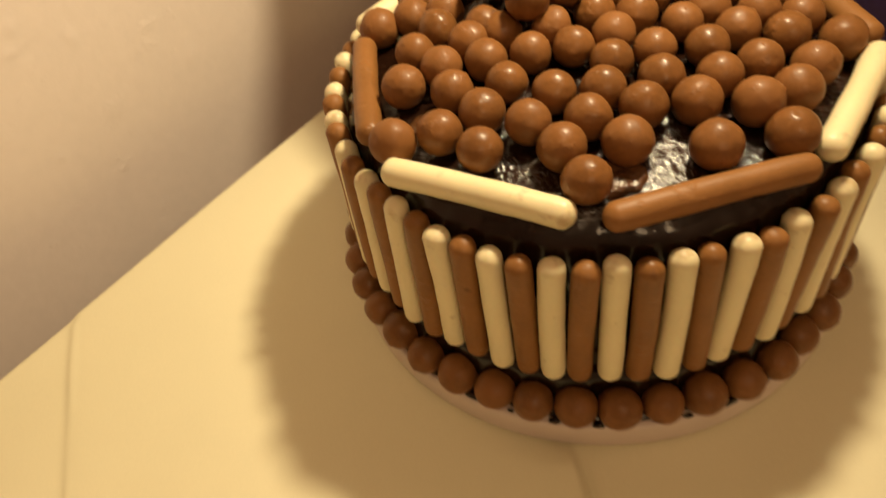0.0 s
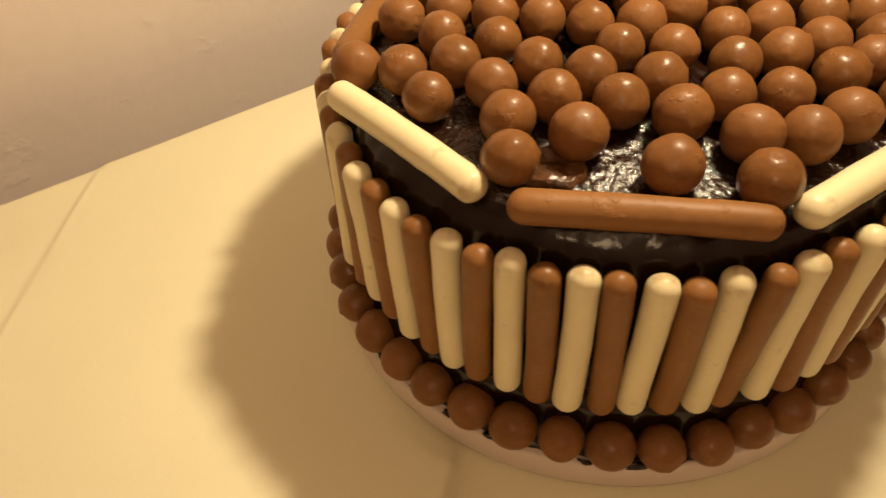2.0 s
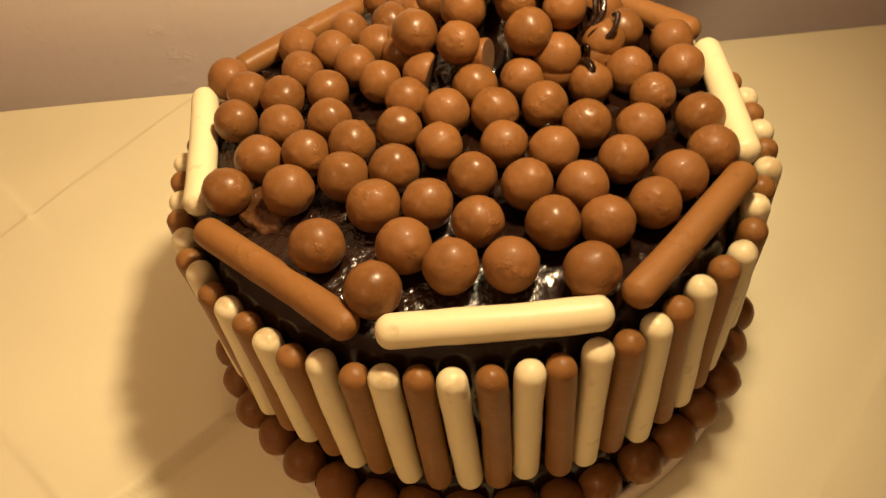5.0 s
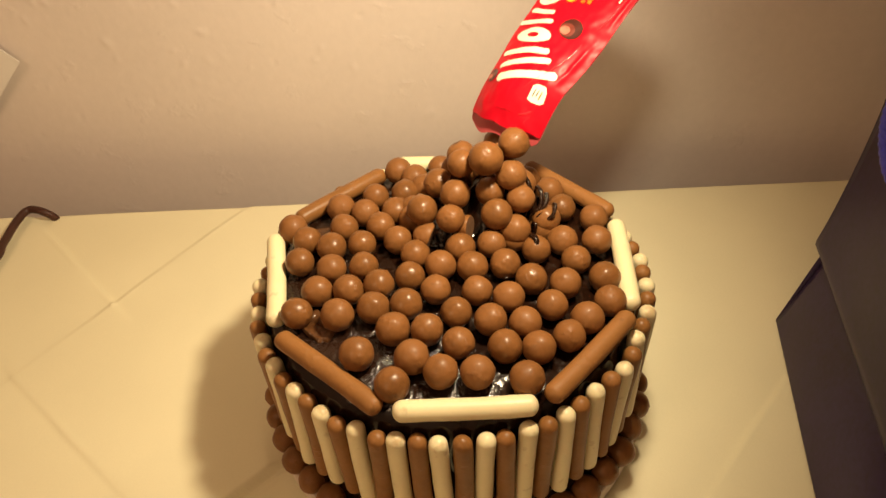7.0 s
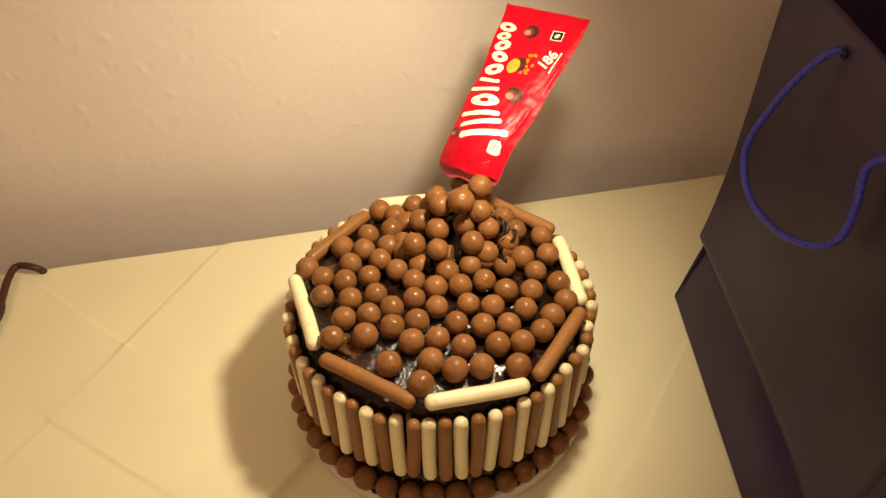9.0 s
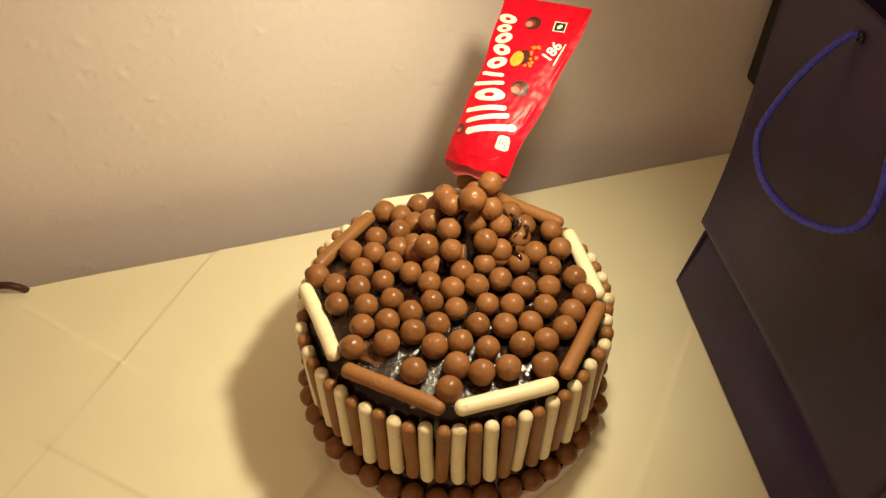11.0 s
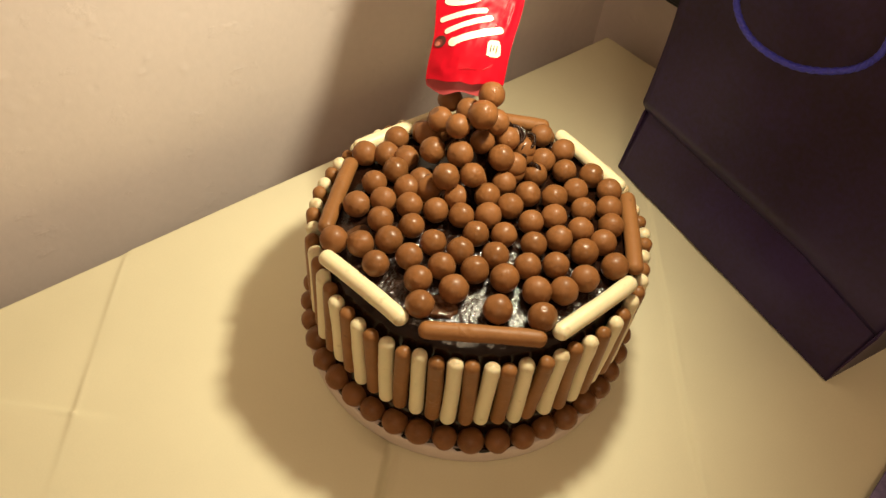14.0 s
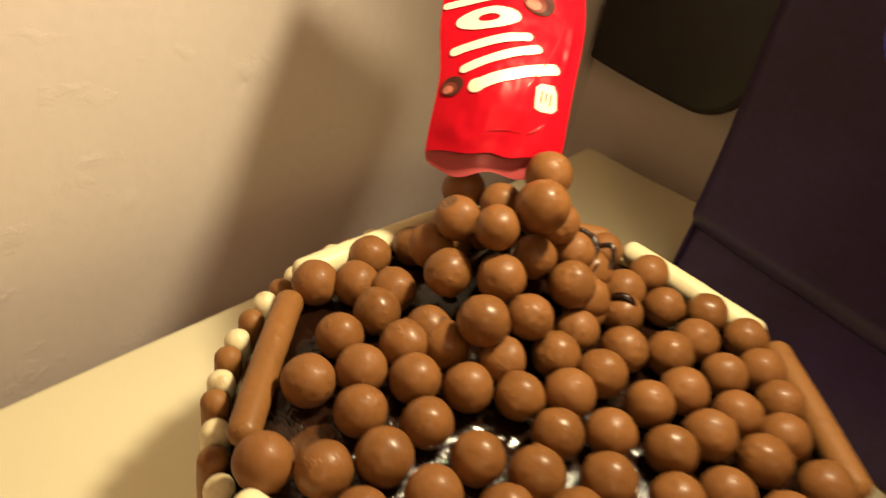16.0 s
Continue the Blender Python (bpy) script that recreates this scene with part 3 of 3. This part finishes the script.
def on_pack(a, b, lift=0.0, back=False):
    """A place on the packet's front, from places a across and b up its middle plane."""
    left, right = pack_edges(b)
    u = min(max((a - left) / (right - left), 0), 1)
    t = min(max(b / LONG, 0), 1)
    droop = 0.012 * max((0.036 - b) / 0.032, 0) ** 1.5
    roll = 0.0095 * max((u - 0.45) / 0.55, 0) ** 1.5 * (1 - t) ** 0.7 + 0.0105 * max(1 - u / 0.42, 0) ** 1.6 * (1 - t) + 0.0016 * max((u - 0.80) / 0.20, 0) ** 1.5 * (1 - t ** 3)
    swell = 0.0016 * math.sin(math.pi * u) * math.sin(math.pi * min(t * 1.1, 1))
    crinkle = 0.0007 * noise.noise(Vector((a * 90, b * 55, 2.0))) + 0.0003 * noise.noise(Vector((a * 260, b * 200, 7.0)))
    crinkle += 0.0016 * max(1 - b / 0.024, 0) * noise.noise(Vector((a * 130, b * 150, 4.0)))
    line = (0.0100 + 0.0145 * math.sqrt(max(b - 0.024, 0) / 0.046)) if b < 0.070 else 0.0245 + 0.13 * (b - 0.070)
    crease = 0.0009 * math.exp(-((a - line) / 0.0011) ** 2) * min(max((b - 0.024) / 0.006, 0), 1) * (0.5 + 0.5 * math.sin(b * 150))
    z = swell - droop - roll + crinkle + crease
    if back:
        z = -droop - roll - 0.0008 - 0.0042 * math.sin(math.pi * u) ** 0.7 * (1 - t ** 3)
    return Vector((a, b, z + lift))


def pack_sheet(name, material, back):
    nu, nb = 70, 150
    verts, faces = [], []
    for j in range(nb + 1):
        for i in range(nu + 1):
            u, t = i / nu, j / nb
            start = 0.0098 + 0.0015 * u - 0.0042 * math.sin(math.pi * u) + 0.0004 * math.sin(u * 17) - ((0.0052 + 0.0016 * math.sin(u * 9)) * math.sin(math.pi * u) ** 0.25 if back else 0)
            b = start + (LONG - start) * t
            if j == nb:
                b += (0.0009 if i % 2 else 0) + 0.002 * u
            left, right = pack_edges(b)
            verts.append(on_pack(left + (right - left) * u, b, 0, back))
    for j in range(nb):
        for i in range(nu):
            a = j * (nu + 1) + i
            f = (a, a + 1, a + nu + 2, a + nu + 1)
            faces.append(f[::-1] if back else f)
    return mesh_from(name, verts, faces, material)


under("front", pack_sheet("front", PACK, False), packet, PK, "glossy red printed front")
under("back", pack_sheet("back", PACK_IN, True), packet, PK, "pinkish foil back")


def print_patch(name, rings, material, lift=0.0005, label="", on=None):
    """A printed shape: rings of plane places, bridged in order, laid on the packet's front."""
    verts = [on_pack(a, b, lift) for ring in rings for a, b in ring]
    n = len(rings[0])
    faces = [(i * n + k, i * n + (k + 1) % n, (i + 1) * n + (k + 1) % n, (i + 1) * n + k) for i in range(len(rings) - 1) for k in range(n)]
    return under(name, mesh_from(name, verts, faces, material), on or packet, None if on else PK, label)


def oval(cx, cy, rx, ry, turn=0.0, hole=0.02, n=28):
    out = []
    for s in (1.0, 0.75, 0.5, 0.25, hole) if hole < 0.2 else (1.0, (1 + hole) / 2, hole):
        ring = []
        for k in range(n):
            a = 2 * math.pi * k / n
            x, y = rx * s * math.cos(a), ry * s * math.sin(a)
            ring.append((cx + x * math.cos(turn) - y * math.sin(turn), cy + x * math.sin(turn) + y * math.cos(turn)))
        out.append(ring)
    return out


def bar(x0, y0, x1, y1, w):
    """A rounded stroke from one place to another."""
    ln, ang = math.hypot(x1 - x0, y1 - y0), math.atan2(y1 - y0, x1 - x0)
    rows, h = 7, w / 2
    along = [-h * math.cos(math.pi / 2 * k / 6) for k in range(6)] + [ln * k / 8 for k in range(9)] + [ln + h * math.sin(math.pi / 2 * k / 6) for k in range(1, 7)]
    verts_rows = []
    for j in range(rows):
        row = []
        for x in along:
            over = min(max(-x, x - ln, 0) / h, 1)
            y = (j / (rows - 1) * 2 - 1) * h * math.sqrt(1 - over * over)
            row.append((x0 + x * math.cos(ang) - y * math.sin(ang), y0 + x * math.sin(ang) + y * math.cos(ang)))
        verts_rows.append(row)
    return verts_rows


def print_bar(name, x0, y0, x1, y1, w, material, lift=0.0006, on=None):
    rows = bar(x0 / 1000, y0 / 1000, x1 / 1000, y1 / 1000, w / 1000)
    n = len(rows[0])
    verts = [on_pack(a, b, lift) for r in rows for a, b in r]
    faces = [(j * n + i, j * n + i + 1, (j + 1) * n + i + 1, (j + 1) * n + i) for j in range(len(rows) - 1) for i in range(n - 1)]
    return under(name, mesh_from(name, verts, faces, material), on or packet, None if on else PK)


for x0, y0, x1, y1, w in ((-13, 30, 15, 41, 4.6), (-19, 37, 8, 47.5, 3.8), (-23, 45.5, 4, 52.2, 3.8), (-27, 67.5, -5, 70, 3.2), (-24, 76.5, -8, 76.2, 3.0)):
    print_bar("cream_stroke", x0, y0, x1, y1, w, CREAM)
print_patch("cream_blob", oval(-0.0145, 0.0295, 0.0030, 0.0028), CREAM)
for cx, cy, rx, ry, tn in ((-11.0, 59.5, 11.5, 4.6, 0.1), (-17.0, 86.0, 7.5, 4.4, 0.2), (-18.0, 97.0, 7.0, 3.8, -0.2), (-20.5, 106.5, 6.4, 4.0, 0.25), (-23.5, 114.5, 5.6, 3.0, 0.1), (-24.0, 122.5, 7.0, 3.4, -0.1)):
    print_patch("cream_ring", oval(cx / 1000, cy / 1000, rx / 930, ry / 900, tn, 0.34), CREAM, 0.0006)
for cx, cy, r in ((-3.5, 123.0, 6.0), (8.6, 70.2, 6.6), (-23.2, 31.0, 4.0)):
    drawn = print_patch("printed_ball", oval(cx / 1000, cy / 1000, r / 1000, r * 0.95 / 1000), BROWN_PRINT, 0.0005, "dark brown printed ball")
    print_patch("printed_shine", oval((cx - 0.25 * r) / 1000, (cy - 0.22 * r) / 1000, r * 0.70 / 1000, r * 0.62 / 1000), WARM_PRINT, 0.0007, on=drawn)
    print_patch("printed_gleam", oval((cx - 0.36 * r) / 1000, (cy - 0.34 * r) / 1000, r * 0.46 / 1000, r * 0.38 / 1000), PINK_PRINT, 0.0010, on=drawn)
print_patch("printed_ball", oval(0.0012, 0.0945, 0.0052, 0.0062), BROWN_PRINT, 0.0004, "dark brown printed ball")
print_patch("printed_centre", oval(-0.0028, 0.0916, 0.0047, 0.0064), YELLOW_PRINT, 0.0007, "yellow printed malt centre")
rnd = random.Random(3)
for k in range(16):
    x, y, r = rnd.uniform(4.5, 10.5), rnd.uniform(88, 106), rnd.uniform(0.7, 1.6)
    print_patch("printed_crumb", oval(x / 1000, y / 1000, r / 1000, r * rnd.uniform(0.7, 1.2) / 1000, rnd.uniform(0, 3), n=7), ORANGE_PRINT, 0.0007)
badge = print_patch("badge", [[(0.0125, 0.1205), (0.0215, 0.1215), (0.0208, 0.1295), (0.0118, 0.1285)], [(0.0133, 0.1212), (0.0208, 0.1220), (0.0202, 0.1288), (0.0126, 0.1279)]], CREAM, 0.0006)
print_patch("badge_centre", [[(0.0133, 0.1212), (0.0208, 0.1220), (0.0202, 0.1288), (0.0126, 0.1279)], [(0.0166, 0.1249), (0.0168, 0.1249), (0.0168, 0.1251), (0.0166, 0.1251)]], BLACK_PRINT, 0.0006, on=badge)
print_patch("badge_mark", oval(0.0167, 0.1250, 0.0022, 0.0014, 0.9), CREAM, 0.0009, on=badge)
white_tab = print_patch("white_tab", [[(0.0078, 0.0242), (0.0105, 0.0236), (0.0150, 0.0243), (0.0168, 0.0262), (0.0164, 0.0318), (0.0150, 0.0342), (0.0100, 0.0336), (0.0080, 0.0318)], [(0.0122, 0.0288)] * 8], CREAM, 0.0006, "white printed tab")
for k in range(3):
    print_bar("tab_line", 10.0 + k * 1.9, 26.6 + (k % 2), 10.5 + k * 1.9, 30.6, 0.6, BLACK_PRINT if k < 2 else ORANGE_PRINT, 0.0009, on=white_tab)
for k in range(5):
    print_bar("small_line", 23.6 + 0.5 * k, 95.5 + 3.6 * k, 24.0 + 0.5 * k, 98.3 + 3.6 * k, 0.9, CREAM)

# pinched folds of the film that catch the light
def film_fold(line, width):
    verts, faces = [], []
    n = 40
    for i in range(n + 1):
        t = i / n * (len(line) - 1)
        j = min(int(t), len(line) - 2)
        a = line[j][0] + (line[j + 1][0] - line[j][0]) * (t - j)
        b = line[j][1] + (line[j + 1][1] - line[j][1]) * (t - j)
        w = width * math.sin(math.pi * i / n) ** 0.6 * (0.7 + 0.5 * abs(noise.noise(Vector((a * 400, b * 300, 1.0)))))
        for k, h in ((-1.0, 0.0), (-0.3, 0.8), (0.3, 1.0), (1.0, 0.0)):
            verts.append(on_pack((a + k * w) / 1000, b / 1000, 0.0003 + 0.0007 * h * w))
    for i in range(n):
        for k in range(3):
            faces.append((i * 4 + k, i * 4 + k + 1, i * 4 + k + 5, i * 4 + k + 4))
    under("film_fold", mesh_from("film_fold", verts, faces, FOLD_FILM), packet, PK, "shiny pinched fold in the red film")


film_fold(((27.5, 108), (25.5, 96), (23.5, 84), (20.5, 74)), 1.0)
film_fold(((30.5, 116), (31.5, 126), (32.5, 134)), 0.5)
film_fold(((19.5, 66), (16.5, 54), (12.5, 44), (6.5, 34), (3.0, 27)), 0.8)
film_fold(((-10, 13.5), (-2, 14.5), (4, 15.0)), 0.9)
film_fold(((6, 15), (10, 17.5), (12.5, 20)), 1.4)

figures = bpy.data.curves.new("number_text", "FONT")
figures.body, figures.size, figures.align_x, figures.align_y, figures.resolution_u = "186", 0.0108, "CENTER", "CENTER", 3
figures.offset = 0.0003
holder = new("number_text", figures)
bpy.context.view_layer.update()
flat = bpy.data.meshes.new_from_object(holder.evaluated_get(bpy.context.evaluated_depsgraph_get()))
bpy.data.objects.remove(holder)
for v in flat.vertices:
    x, y = v.co.x, v.co.y
    an = radians(73)
    v.co = on_pack(0.0190 + x * math.cos(an) - y * math.sin(an), 0.1045 + x * math.sin(an) + y * math.cos(an), 0.0008)
flat.materials.clear()
flat.materials.append(CREAM)
under("number", flat, packet, PK, "white printed number 186")

# ---- the dark gift bag ----
gift_bag = thing("gift_bag", "dark navy paper gift bag with blue cord handles on the table", "gift bag")
BAG = Matrix(((0.6962, 0.7178, 0, 0.0929), (-0.7178, 0.6962, 0, 0.2145), (0, 0, 1, 0), (0, 0, 0, 1)))
BW, BD, BH, FOLD = 0.2555, 0.105, 0.305, 0.0600


def bag_panel(name, corners, nu, nv, bulge, flare=0.0):
    """A paper panel between four corners, softly buckled, with a doubled thickness."""
    c00, c10, c11, c01 = [Vector(c) for c in corners]
    nrm = (c10 - c00).cross(c01 - c00).normalized()
    verts, faces = [], []
    for side in (0, 1):
        for j in range(nv + 1):
            for i in range(nu + 1):
                u, v = i / nu, j / nv
                p = c00 * (1 - u) * (1 - v) + c10 * u * (1 - v) + c11 * u * v + c01 * (1 - u) * v
                p = p + nrm * (bulge * math.sin(math.pi * u) * math.sin(math.pi * v) + 0.0022 * noise.noise(p * 11) * math.sin(math.pi * v) ** 0.7 - side * 0.0007)
                rise = max(p.z - FOLD, 0)
                p.y -= flare * (1 - 0.75 * u) * min(rise / 0.013, 1) ** 0.8 * math.exp(-max(rise - 0.013, 0) / 0.05)
                if name in ("front", "lower_front"):
                    p.z -= 0.010 * max((u - 0.7) / 0.3, 0) * math.exp(-abs(p.z - FOLD) / 0.02)
                verts.append(p)
    n = (nu + 1) * (nv + 1)
    for side in (0, 1):
        for j in range(nv):
            for i in range(nu):
                a = side * n + j * (nu + 1) + i
                f = (a, a + 1, a + nu + 2, a + nu + 1)
                faces.append(f if side == 0 else f[::-1])
    ring = [i for i in range(nu + 1)] + [j * (nu + 1) + nu for j in range(1, nv + 1)] + [nv * (nu + 1) + i for i in range(nu - 1, -1, -1)] + [j * (nu + 1) for j in range(nv - 1, 0, -1)]
    for k in range(len(ring)):
        a, b = ring[k], ring[(k + 1) % len(ring)]
        faces.append((b, a, n + a, n + b))
    return mesh_from(name, verts, faces, PAPER)


F0, F1 = 0.0, 0.0137
A, B, C, D = (0.0, F0), (BW, F0), (BW, BD), (0.0, BD)
PANELS = [("lower_front", ((0, F0, 0.0006), (BW, F0, 0.0006), (BW + 0.003, F1 + 0.002, FOLD), (-0.004, F1 + 0.002, FOLD)), 0.003),
          ("front", ((-0.002, F1 + 0.0016, FOLD - 0.0004), (BW + 0.003, F1 + 0.0016, FOLD - 0.0004), (BW + 0.003, F1, BH), (-0.011, F1, BH)), -0.001),
          ("back", ((BW, BD, 0.0006), (0, BD, 0.0006), (-0.005, BD - 0.008, BH), (BW + 0.003, BD - 0.008, BH)), -0.002),
          ("base", ((0.001, 0.001, 0.0007), (0.001, BD - 0.001, 0.0007), (BW - 0.001, BD - 0.001, 0.0007), (BW - 0.001, 0.001, 0.0007)), 0.0)]
for x, s in ((0.0, -1), (BW, 1)):
    PANELS.append(("side", ((x, F0, 0.0006), (x, BD, 0.0006), (x - s * 0.012, BD - 0.004, 0.16), (x + s * 0.003, F1 * 0.9, FOLD)), 0.0))
    PANELS.append(("side", ((x + s * 0.0035, F1, FOLD), (x - s * 0.012, BD - 0.004, 0.16), (x + s * 0.003, BD - 0.008, BH), (x + (0.0095 if s < 0 else 0.0035) * s, F1, BH)), -0.004 * s))
LIP = 0.0095
for name, corners, bulge in PANELS:
    under(name, bag_panel(name, corners, 40, 60, bulge, LIP if name == "front" else 0.0), gift_bag, BAG)


def cord_line(pts):
    return tube(pts, 0.0022, 18, 0.42, "handle", CORD)


CORD_PTS = [(0.077, 0.016, 0.2885), (0.0755, 0.009, 0.2875), (0.0685, 0.001, 0.2700), (0.0615, -0.006, 0.2440), (0.0600, -0.013, 0.2150), (0.0705, -0.0150, 0.2000), (0.092, -0.0145, 0.1915),
            (0.120, -0.008, 0.191), (0.145, 0.000, 0.202), (0.157, 0.005, 0.218), (0.156, 0.006, 0.240), (0.150, 0.006, 0.259), (0.154, 0.008, 0.270), (0.168, 0.010, 0.281), (0.177, 0.016, 0.2885)]
under("handle", cord_line(CORD_PTS), gift_bag, BAG, "twisted blue cord handle")
under("handle", cord_line([(x, BD - 0.004 + 0.012 * math.sin(i), z + (0.05 if 2 < i < 11 else 0.01)) for i, (x, y, z) in enumerate(CORD_PTS)]), gift_bag, BAG, "twisted blue cord handle")
for hx in (0.080, 0.178):
    ev, ef = revolve([(0.0016, -0.0006), (0.0032, -0.0006), (0.0034, 0.0), (0.0032, 0.0006), (0.0016, 0.0006)], 20)
    under("eyelet", mesh_from("eyelet", ev, ef, BLACK), gift_bag, BAG @ pose(hx, F1 - 0.001, 0.2885, 90))

# ---- cable, note and black box at the edges ----
cable = thing("cable", "dark brown cable lying over the edge of the table", "cable")
under("wire", tube([(-0.372, -0.160, -0.06), (-0.368, -0.166, -0.01), (-0.3705, -0.1735, 0.0055), (-0.3825, -0.184, 0.006), (-0.374, -0.196, 0.005), (-0.352, -0.212, 0.004), (-0.330, -0.226, 0.004), (-0.27, -0.29, 0.004), (-0.20, -0.40, 0.004)], 0.0034, 12, 0, "wire", CABLE), cable)

note = thing("paper_note", "small white paper note stuck to the wall", "note")
under("sheet", box(0.0, 0.0009, -0.085, 0.0, 0.0, 0.06, 0, "sheet", NOTE), note, ROOM @ WALL @ pose(0.0070, -0.810, 0.131, 0, 0, 0) @ pose(0, 0, 0, 45, 0, 0) @ pose(0, 0, -0.03))

black_box = thing("black_box", "black rounded plastic box fixed to the end wall", "box")
def rounded_slab(name, x0, x1, z0, z1, rr, y0, y1, material):
    """A slab in x, z with a round lower corner, and softened edges."""
    ring = [(x0, z1), (x0, z0 + 0.008)] + [(x0 + (x1 - rr - x0) * k / 8, z0 + 0.008 * (1 - k / 8) ** 1.6) for k in range(1, 8)] + [(x1 - rr + rr * math.sin(k * math.pi / 24), z0 + rr - rr * math.cos(k * math.pi / 24)) for k in range(13)] + [(x1, z1)]
    bm = bmesh.new()
    f = bm.faces.new([bm.verts.new((x, y0, z)) for x, z in ring])
    out = bmesh.ops.extrude_face_region(bm, geom=[f])
    bmesh.ops.translate(bm, verts=[v for v in out["geom"] if isinstance(v, bmesh.types.BMVert)], vec=(0, y1 - y0, 0))
    bmesh.ops.recalc_face_normals(bm, faces=bm.faces[:])
    bmesh.ops.bevel(bm, geom=[e for e in bm.edges if e.calc_face_angle(0) > 0.6], offset=min(0.003, abs(y1 - y0) * 0.4), segments=3, affect="EDGES", profile=0.5)
    me = bpy.data.meshes.new(name)
    bm.to_mesh(me)
    bm.free()
    me.materials.append(material)
    return me


under("shell", rounded_slab("shell", -0.036, 0.114, 0.064, 0.190, 0.046, FAR - 0.002, FAR - 0.024, BLACK), black_box, ROOM)
under("front_cover", rounded_slab("front_cover", -0.033, 0.109, 0.069, 0.190, 0.043, FAR - 0.024, FAR - 0.0262, shader("dark_gloss", (0.010, 0.008, 0.008), 0.3, spread=0.2)), black_box, ROOM, "dark glossy cover")

# a printed card lying on the cloth past the bag
card = thing("greeting_card", "blue and purple printed card lying on the tablecloth", "card")
CARD = Matrix(((0.49, 0.87, 0, 0.2640), (0.87, -0.49, 0, -0.1050), (0, 0, -1, 0.0030), (0, 0, 0, 1)))
CARD_BLUE = shader("card_print", (0.09, 0.08, 0.26), 0.4, spread=0.5, scale=60, fine=300, second=(0.30, 0.26, 0.50))
leaf = under("leaf", box(0, 0.115, 0, 0.10, 0, 0.0022, 0.0006, "leaf", CARD_BLUE), card, CARD)
dice = random.Random(8)
for k in range(14):
    x, y, w = dice.uniform(0.012, 0.100), dice.uniform(0.008, 0.085), dice.uniform(0.002, 0.005)
    under("mark", box(x, x + w, y, y + w * dice.uniform(0.5, 1.4), -0.0003, 0.0002, 0, "mark", NOTE), leaf)
